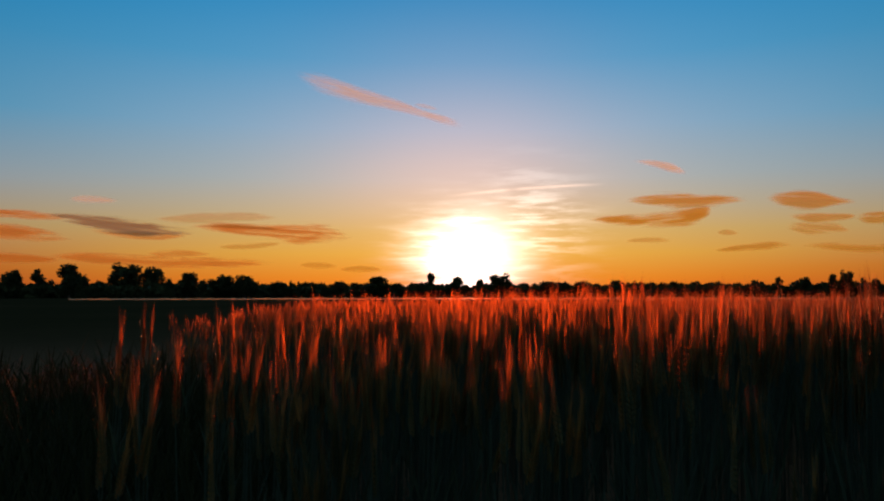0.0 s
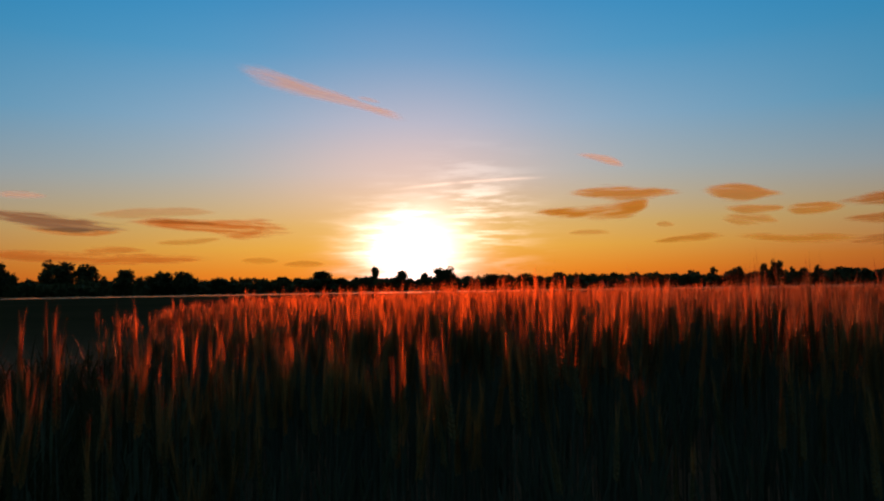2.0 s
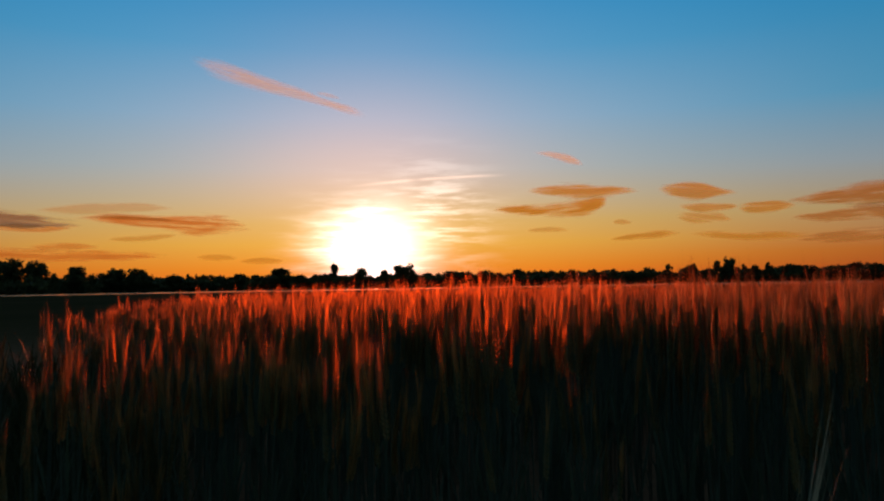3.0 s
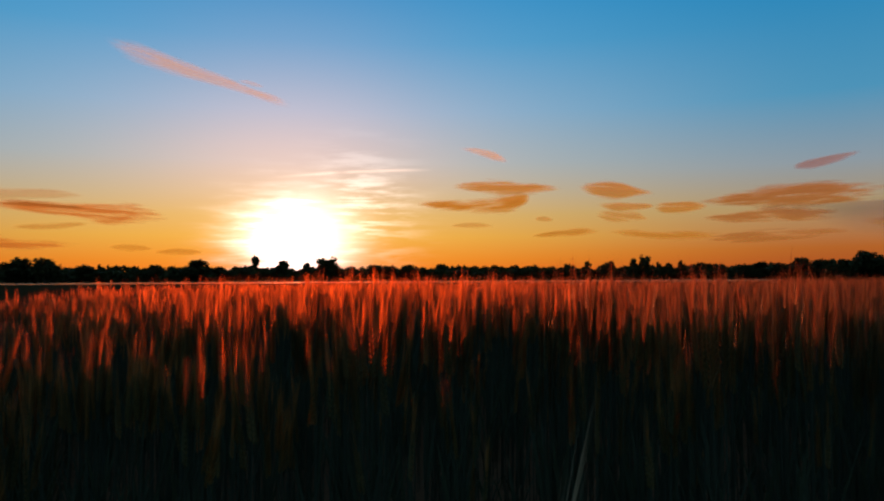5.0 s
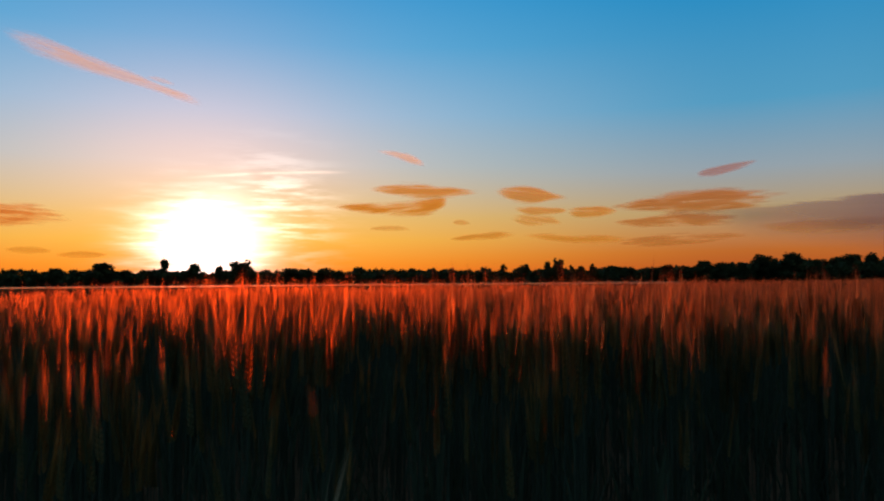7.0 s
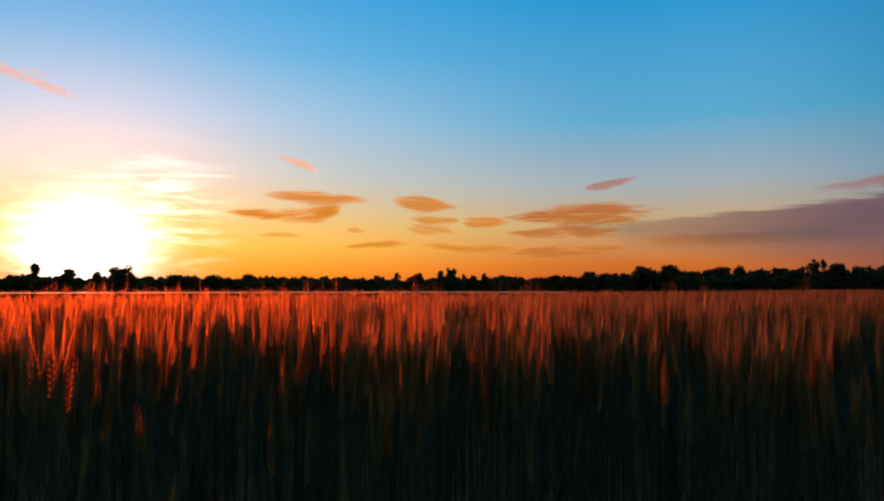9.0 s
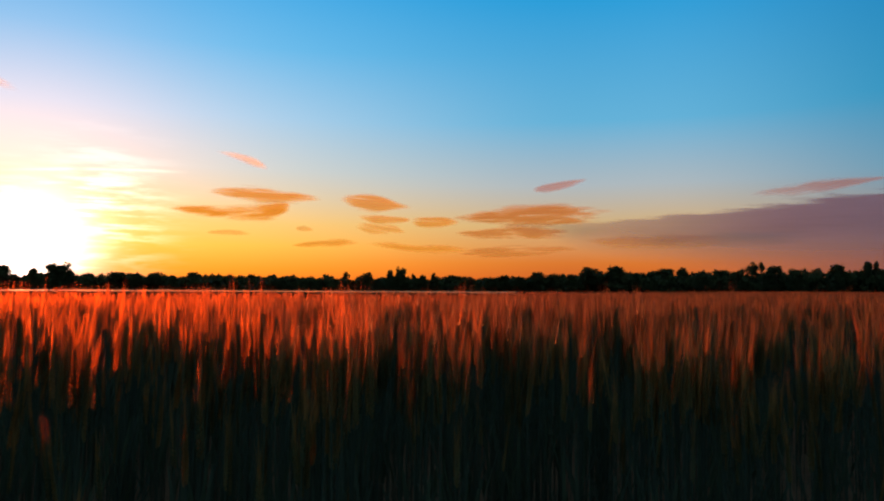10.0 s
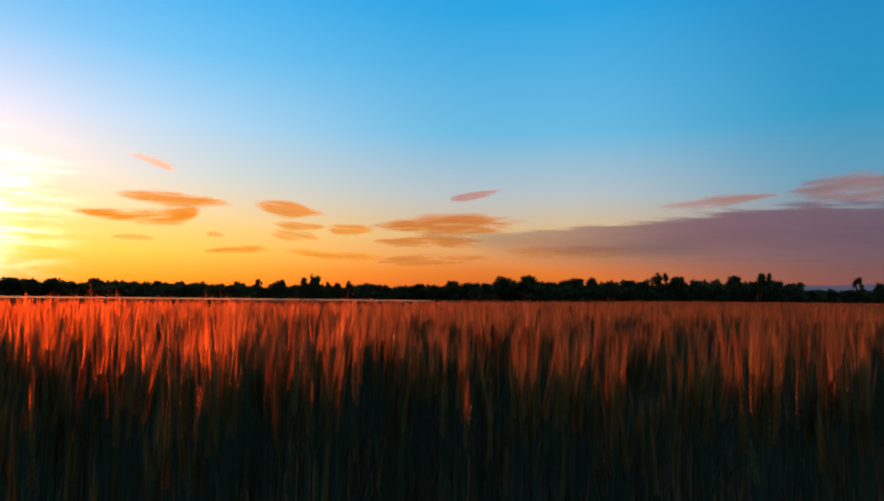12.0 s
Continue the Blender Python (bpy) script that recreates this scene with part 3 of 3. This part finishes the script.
place_cloud("ember", .9, (33.21, 5.57, 0.15), (30.97, 5.58, 0.23), (28.97, 5.58, 0.21), (26.88, 5.53, 0.08))
place_cloud("ember", .7, (26.15, 4.73, 0.08), (23.59, 4.50, 0.18), (20.92, 4.46, 0.19), (18.77, 4.60, 0.06))
place_cloud("ember", .5, (19.37, 5.17, 0.06), (16.97, 5.36, 0.15), (14.50, 5.25, 0.13), (12.40, 5.08, 0.06))
place_cloud("warm", .4, (21.72, 5.62, 0.08), (18.59, 5.86, 0.27), (14.93, 6.05, 0.21), (12.41, 6.03, 0.06))
place_cloud("ember", .9, (19.57, 5.16, 0.08), (16.56, 5.16, 0.23), (13.67, 5.05, 0.36), (11.12, 4.84, 0.56), (8.97, 4.83, 0.44), (6.80, 4.63, 0.09))
place_cloud("warm", .5, (17.15, 3.71, 0.06), (14.90, 3.83, 0.17), (12.39, 4.09, 0.09))
place_cloud("ember", .8, (29.23, 2.86, 0.08), (25.38, 2.76, 0.26), (21.27, 2.55, 0.29), (16.92, 2.57, 0.27), (12.16, 2.49, 0.09))
place_cloud("ember", .6, (22.05, 3.15, 0.08), (20.12, 3.19, 0.19), (17.54, 3.19, 0.08))
place_cloud("ember", .85, (33.11, 2.64, 0.15), (30.55, 2.64, 0.23), (27.50, 2.55, 0.08))
place_cloud("warm", .5, (8.08, 2.08, 0.07), (6.34, 2.13, 0.18), (4.59, 2.09, 0.07))
place_cloud("warm", .45, (11.10, 2.41, 0.07), (9.60, 2.42, 0.20), (8.09, 2.34, 0.07))
place_cloud("rose", .75, (-39.19, 7.80, 0.12), (-40.30, 7.93, 0.24), (-41.86, 8.22, 0.20), (-43.6, 8.55, 0.08))
place_cloud("rose", .8, (-54.57, 6.81, 0.13), (-57.02, 7.13, 0.28), (-59.59, 7.40, 0.30), (-62.27, 7.63, 0.18), (-63.75, 7.72, 0.10))
place_cloud("rose", .85, (-63.56, 7.57, 0.16), (-65.73, 7.81, 0.67), (-67.82, 7.88, 0.85), (-70.48, 7.82, 0.75), (-73.60, 7.88, 0.72), (-76.51, 7.98, 0.24))
place_cloud("brown", .9, (-32.80, 5.62, 0.13), (-35.88, 5.81, 0.44), (-38.99, 5.81, 0.57), (-42.10, 5.83, 0.53), (-45.62, 5.83, 0.22))
place_cloud("brown", .8, (-33.04, 4.44, 0.11), (-35.90, 4.44, 0.35), (-39.01, 4.48, 0.40), (-42.11, 4.33, 0.31))
place_cloud("warm", .6, (-42.99, 3.81, 0.13), (-46.50, 3.69, 0.35), (-50.79, 3.73, 0.39), (-54.55, 3.88, 0.17))
place_cloud("brown", .6, (-33.28, 2.86, 0.11), (-35.93, 2.94, 0.29), (-39.46, 3.07, 0.31), (-43.00, 3.19, 0.13))
place_cloud("mauve", .9, (-36.5, 5.0, .15), (-40, 4.6, .40), (-43.5, 4.0, .80), (-52, 3.3, 1.5), (-59, 3.15, 1.95), (-65, 3.1, 2.25), (-71, 2.8, 2.4), (-78, 3.0, 2.4), (-84, 3.3, 1.1))
place_cloud("thin", .6, (2.3, 14.9, 0.06), (1.3, 14.75, 0.13), (0.2, 14.5, 0.06))


# ---- wheat ----
def husk(c, along, out, across, length, width):
    """One thin papery husk: a folded pointed sheet."""
    return ([c, c + along * length * 0.45 - across * width + out * width * 0.3, c + along * length * 0.4 + out * width * 1.1,
             c + along * length * 0.45 + across * width + out * width * 0.3, c + along * length + out * width * 0.7],
            [(0, 2, 1), (0, 3, 2), (4, 1, 2), (4, 2, 3)])


def ear_piece(base, tip, rows, r):
    """The ear: two ranks of overlapping spikelets, each a pair of thin husks."""
    pieces = []
    base, tip = Vector(base), Vector(tip)
    axis = (tip - base).normalized()
    u = axis.orthogonal().normalized()
    v = axis.cross(u)
    length = (tip - base).length / rows * 3.2
    for k in range(rows):
        q = k / rows
        s = 1 if k % 2 else -1
        size = r * (0.7 + 0.5 * math.sin(math.pi * min(1, q + 0.15)))
        c = base.lerp(tip, q) + u * s * size * 0.35
        lean = (axis + u * s * 0.22).normalized()
        pieces.append(husk(c, lean, v, u, length, size))
        pieces.append(husk(c + u * s * size * 0.3, lean, u * s, v, length * 0.9, size * 0.9))
    return merged(pieces)


def thin_ear(base, tip, width):
    """A coarser ear: two pointed sheets set crosswise."""
    base, tip = Vector(base), Vector(tip)
    axis = (tip - base).normalized()
    u = axis.orthogonal().normalized()
    pieces = []
    for side, k in ((u, 0.42), (axis.cross(u), 0.5)):
        mid = base.lerp(tip, k)
        pieces.append(([base, mid - side * width, tip, mid + side * width], [(0, 1, 2), (0, 2, 3)]))
    return merged(pieces)


def awn_piece(base, tip, count, length, width, rng):
    pieces = []
    base, tip = Vector(base), Vector(tip)
    axis = (tip - base).normalized()
    u = axis.orthogonal().normalized()
    v = axis.cross(u)
    for k in range(count):
        w = rng.uniform(0, math.tau)
        out = u * math.cos(w) + v * math.sin(w)
        c = base.lerp(tip, rng.uniform(0.15, 1.0))
        end = c + axis * length * rng.uniform(0.7, 1.1) + out * length * rng.uniform(0.02, 0.12)
        side = out.cross(axis) * width
        pieces.append(([c - side, c + side, end], [(0, 1, 2)]))
    return merged(pieces)


def leaf_piece(z, length, width, turn, bend, steps):
    d = Vector((math.cos(turn), math.sin(turn), 0))
    s = Vector((-d.y, d.x, 0))
    verts, faces = [], []
    for k in range(steps + 1):
        q = k / steps
        c = d * length * (q * 0.2 + 0.3 * q * q * bend) + Vector((0, 0, z + length * (0.93 * q - bend * 0.75 * q * q)))
        w = width * (1 - q) ** 0.6 * (0.6 + 0.8 * min(1, q * 3)) + 0.0002
        verts += [c - s * w, c + s * w]
        if k:
            o = 2 * k
            faces += [(o - 2, o - 1, o + 1), (o - 2, o + 1, o)]
    return verts, faces


def triangles(faces):
    return [t for f in faces for t in ([f] if len(f) == 3 else [(f[0], f[1], f[2]), (f[0], f[2], f[3])])]


def wheat_pieces(level, seed):
    """Stem, ear, awns and leaves of one plant about 0.9 m high; level 0 is the finest."""
    rng = random.Random(seed)
    nod = rng.uniform(0.002, 0.018)
    if level == 0:
        stem = tube([(0, 0, -0.02), (0.004, 0, 0.3), (0.002, 0.003, 0.6), (0, 0, 0.745)], [0.0021, 0.002, 0.0016, 0.0012], 4)
        ear = ear_piece((0, 0, 0.735), (nod, 0, 0.825), 18, 0.0032)
        awn = awn_piece((0, 0, 0.735), (nod, 0, 0.825), 28, 0.115, 0.0006, rng)
        leaf = [leaf_piece(0.22, 0.24, 0.004, rng.uniform(0, 6), 0.35, 5), leaf_piece(0.45, 0.22, 0.004, rng.uniform(0, 6), 0.15, 5)]
    elif level == 1:
        stem = tube([(0, 0, 0.1), (0, 0, 0.745)], [0.002, 0.0014], 3)
        ear = thin_ear((0, 0, 0.73), (nod, 0, 0.84), 0.0048)
        awn = awn_piece((0, 0, 0.735), (nod, 0, 0.825), 14, 0.115, 0.0007, rng)
        leaf = [leaf_piece(0.45, 0.22, 0.005, rng.uniform(0, 6), 0.1, 2), leaf_piece(0.30, 0.26, 0.005, rng.uniform(0, 6), 0.3, 2)]
    elif level == 2:
        stem = ([Vector((-0.002, 0, 0.35)), Vector((0.002, 0, 0.35)), Vector((0, 0, 0.745))], [(0, 1, 2)])
        ear = thin_ear((0, 0, 0.735), (nod, 0, 0.845), 0.006)
        awn = awn_piece((0, 0, 0.735), (nod, 0, 0.825), 5, 0.10, 0.0015, rng)
        leaf = [leaf_piece(0.45, 0.24, 0.007, rng.uniform(0, 6), 0.15, 1)]
    else:
        stem = ([Vector((-0.012, 0, 0.3)), Vector((0.012, 0, 0.3)), Vector((0, 0, 0.74))], [(0, 1, 2)])
        ear = ([Vector((-0.016, 0, 0.70)), Vector((0.016, 0, 0.72)), Vector((0.004, 0.0, 0.90)), Vector((0, -0.016, 0.70)), Vector((0, 0.016, 0.72))],
               [(0, 1, 2), (3, 4, 2)])
        awn = ([Vector((-0.004, 0.004, 0.78)), Vector((0.006, -0.004, 0.78)), Vector((0.012, 0, 0.93))], [(0, 1, 2)])
        leaf = []
    return stem, ear, awn, leaf


SLOPE = 0.55


def in_wheat(x, y):
    """The crop's outline on the plan: a straight headland to one side, a curved near edge and a slanting far edge."""
    headland = x > -1.05 - 0.31 * (y - 2.0) + 0.25 * np.sin(y * 1.3)
    far = y < 10.0 + SLOPE * x
    near = np.hypot(x - 0.28, y + 0.02) > 1.2 + 0.48 * np.clip((x - 0.9) / 0.5, 0, 1)
    return headland & far & near


def crop_height(x, y):
    """Stand height: slight waves a few metres long, and shorter plants along the headland."""
    stand = 0.9 * (1 + 0.012 * np.sin(0.9 * x + 1.7 * np.sin(0.5 * y)) + 0.012 * np.sin(1.3 * y + 0.8 * x))
    inland = np.clip((x + 0.85 + 0.31 * (y - 2.0)) / 1.6, 0, 1)
    return stand * (0.82 + 0.18 * inland)


def scatter(rng, inner, outer, density, tillers, start=36.0, end=-82.0):
    """Tufts of a few tillers each in a ring sector round the slide: places, and how tall each tuft grew."""
    sector = radians(start - end)
    count = int(0.5 * sector * (outer ** 2 - inner ** 2) * density / tillers)
    r = np.sqrt(rng.uniform(inner ** 2, outer ** 2, count))
    a = np.radians(rng.uniform(end, start, count))
    x, y = 0.28 - r * np.sin(a), -0.02 + r * np.cos(a)
    vigour = rng.normal(0, 0.028, count) + (rng.random_sample(count) < 0.17) * rng.uniform(0.02, 0.09, count)
    vigour -= (rng.random_sample(count) < 0.24) * rng.uniform(0.04, 0.17, count)
    inland = np.clip((x + 0.95 + 0.31 * (y - 2.0)) / 1.1, 0, 1)
    keep = in_wheat(x, y) & (rng.random_sample(count) < 0.06 + 0.94 * inland ** 1.5)
    x, y, vigour = (np.repeat(q[keep], tillers) for q in (x, y, vigour))
    return x + rng.normal(0, 0.02, len(x)), y + rng.normal(0, 0.02, len(x)), vigour


class Field:
    """Gathers many plants into one mesh."""

    def __init__(self):
        self.verts, self.tris, self.mats, self.total = [], [], [], 0

    def sow(self, template, x, y, height, rng, girth=1.0, lean=0.013):
        verts, tris, mats = template
        n, k = len(x), len(verts)
        if not n:
            return
        turn = rng.uniform(0, 2 * np.pi, n)
        c, s = np.cos(turn)[:, None], np.sin(turn)[:, None]
        vx, vy, vz = verts[:, 0][None] * girth, verts[:, 1][None] * girth, verts[:, 2][None] * height[:, None] / 0.9
        lx, ly = rng.normal(0.01, lean, n)[:, None], rng.normal(0, lean, n)[:, None]
        bend = np.clip(vz, 0, None) ** 2
        out = np.stack([x[:, None] + vx * c - vy * s + lx * bend, y[:, None] + vx * s + vy * c + ly * bend, vz + 0 * c], -1)
        self.verts.append(out.reshape(-1, 3))
        self.tris.append((tris[None] + (self.total + np.arange(n) * k)[:, None, None]).reshape(-1, 3))
        self.mats.append(np.tile(mats, n))
        self.total += n * k

    def mesh(self, name, *mats):
        v, t, m = np.concatenate(self.verts), np.concatenate(self.tris), np.concatenate(self.mats)
        me = bpy.data.meshes.new(name)
        me.vertices.add(len(v)), me.loops.add(3 * len(t)), me.polygons.add(len(t))
        me.vertices.foreach_set("co", v.astype(np.float32).ravel())
        me.loops.foreach_set("vertex_index", t.astype(np.int32).ravel())
        me.polygons.foreach_set("loop_start", np.arange(0, 3 * len(t), 3, dtype=np.int32))
        for mat in mats:
            me.materials.append(mat)
        me.polygons.foreach_set("material_index", m.astype(np.int32))
        me.update(calc_edges=True)
        me.validate()
        return me


def template(level, seed):
    stem, ear, awn, leaf = wheat_pieces(level, seed)
    verts, tris, mats = [], [], []
    for (v, f), k in [(stem, 0), (ear, 1), (awn, 2)] + [(q, 3) for q in leaf]:
        f = triangles(f)
        tris += [tuple(i + len(verts) for i in q) for q in f]
        mats += [k] * len(f)
        verts += list(v)
    return np.array([tuple(v) for v in verts]), np.array(tris), np.array(mats)


def make_wheat():
    rng = np.random.RandomState(5)
    field = Field()
    for level, inner, outer, density, girth, tillers in ((0, 1.3, 3.0, 210, 1.0, 6), (1, 3.0, 9.0, 210, 1.1, 5),
                                                        (2, 9.0, 32.0, 90, 1.45, 4), (3, 32.0, 70.0, 22, 2.2, 1), (3, 70.0, 150.0, 6, 4.5, 1)):
        x, y, vigour = scatter(rng, inner, outer, density, tillers)
        which = rng.randint(0, 4, len(x))
        h = np.minimum(crop_height(x, y) * (1 + vigour + rng.normal(0, 0.028, len(x))), 1.0)
        for k in range(4):
            q = which == k
            field.sow(template(level, 40 + k + 10 * level), x[q], y[q], h[q], rng, girth)
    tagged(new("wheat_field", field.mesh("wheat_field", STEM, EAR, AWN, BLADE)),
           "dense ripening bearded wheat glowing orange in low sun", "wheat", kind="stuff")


def wheat_plant(seed, shaded=False):
    stem, ear, awn, leaf = wheat_pieces(0, seed)
    plant = new("wheat_plant")
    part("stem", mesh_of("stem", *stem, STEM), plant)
    head = part("ear", mesh_of("ear", *ear, SHADED if shaded else EAR), plant, "bearded ear in a painted shade tone" if shaded else "ripening bearded ear")
    part("beard", mesh_of("beard", *awn, SHADED if shaded else AWN), head, "fine awns in a painted pale shade tone" if shaded else "fine stiff golden awns")
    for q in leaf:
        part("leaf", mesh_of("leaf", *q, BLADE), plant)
    if shaded:
        return tagged(plant, "lone wheat plant before the crop, its shade painted as pale green", "wheat plant", "wheat at the near edge")
    return tagged(plant, "single tall bearded wheat plant at the field's near edge", "wheat plant", "wheat at the near edge")


WHEAT = []


def plant_wheat(x, y, top, rng, tilt=0.9):
    """One plant whose beard ends at that height."""
    m = pose(x, y, 0, rng.gauss(0, tilt), rng.gauss(0, tilt), rng.uniform(0, 360)) @ Matrix.Diagonal((1, 1, top / 0.905, 1))
    if len(WHEAT) < 8:
        WHEAT.append(wheat_plant(300 + len(WHEAT)))
        WHEAT[-1].matrix_basis = m
    else:
        source = rng.choice(WHEAT)
        old = source.matrix_basis.copy()
        source.scale = (1, 1, 1)
        copy_thing(source, m)
        source.matrix_basis = old


def plant_tuft(az, away, top):
    """Tillers that stand close together."""
    rng = random.Random(int(1000 * away + 10 * az))
    for k in range(3):
        p = heading(az, 0) * away
        plant_wheat(p.x + rng.gauss(0, 0.02), p.y + rng.gauss(0, 0.02), top - 0.02 * k * rng.random(), rng)


def make_near_plants():
    rng = random.Random(21)
    wheat_plant(290, True).matrix_basis = pose(0.27, 0.385, 0, 0, 7.8, 0) @ Matrix.Diagonal((1, 1, 0.895 / 0.905, 1))
    for x, y, top in ((1.673, 0.536, 0.985), (1.69, 0.525, 0.965), (1.66, 0.55, 0.975), (1.68, 0.545, 0.98), (1.665, 0.527, 0.955), (1.682, 0.53, 0.97)):
        plant_wheat(x, y, top, rng, 0.3)
    count = 0
    while count < 150:
        a, r = radians(rng.uniform(-80, 30)), rng.uniform(1.2, 1.95)
        x, y = 0.28 - r * math.sin(a), -0.02 + r * math.cos(a)
        if in_wheat(np.array(x), np.array(y)) and rng.random() < (r - 0.9) / 0.7:
            plant_wheat(x, y, 0.905 * min(1.0, rng.gauss(0.89, 0.07)), rng)
            count += 1
    # tufts that stand out of the crop
    plant_tuft(-15.6, 3.43, 1.018)
    plant_tuft(-36.7, 2.46, .869)
    plant_tuft(-43, 2.3, .811)
    plant_tuft(-59.2, 2.19, .859)
    plant_tuft(-32.9, 2.25, .74)
    plant_tuft(-21.4, 3.03, .984)
    plant_tuft(-30.2, 2.19, .95)
    plant_tuft(-16.3, 2.23, .962)
    plant_tuft(-41.7, 2.57, .834)
    plant_tuft(-18.4, 1.66, .916)
    plant_tuft(-3, 2.94, .911)
    plant_tuft(-36.7, 4.0, .828)
    plant_tuft(-31.6, 2.19, .912)
    plant_tuft(-.9, 2.38, .914)
    plant_tuft(10.8, 3.66, .923)
    plant_tuft(8.5, 4.6, .89)
    plant_tuft(-19.2, 1.76, .95)
    plant_tuft(-23.5, 2.27, .977)
    plant_tuft(-29.2, 2.19, .948)
    plant_tuft(16.7, 1.96, .929)
    plant_tuft(22.6, 2.46, .935)
    plant_tuft(-15.4, 1.43, .955)
    # the next two tufts are added to keep sun off the lone near plant
    plant_tuft(-16.9, 1.43, .965)
    plant_tuft(-16.2, 1.46, .96)
    plant_tuft(-30.9, 3.0, .935)
    plant_tuft(-7.4, 1.75, .955)
    plant_tuft(14.3, 5.0, .94)


def make_grass():
    """Lower dark growth on the headland beside the crop."""
    rng = np.random.RandomState(9)
    v, t = leaf_piece(0.0, 0.42, 0.003, 0.3, 0.35, 3)
    w, s = leaf_piece(0.0, 0.36, 0.003, 3.0, 0.5, 3)
    verts, faces = merged([(v, t), (w, s)])
    blade = (np.array([tuple(q) for q in verts]), np.array(faces), np.zeros(len(faces), int))
    field = Field()
    for inner, outer, density, girth in ((0.8, 6.0, 750, 1.1), (6.0, 20.0, 70, 2.0)):
        sector = radians(60)
        count = int(0.5 * sector * (outer ** 2 - inner ** 2) * density)
        r = np.sqrt(rng.uniform(inner ** 2, outer ** 2, count))
        a = np.radians(rng.uniform(8, 62, count))
        x, y = -r * np.sin(a), r * np.cos(a)
        q = (~in_wheat(x, y) | (x + 0.95 + 0.31 * (y - 2.0) < 0.7)) & (y < 10 + SLOPE * x)
        field.sow(blade, x[q], y[q], rng.normal(1.35, 0.25, q.sum()), rng, girth, 0.12)
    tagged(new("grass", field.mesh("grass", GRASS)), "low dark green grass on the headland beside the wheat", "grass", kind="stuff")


make_grass()
make_near_plants()
make_wheat()
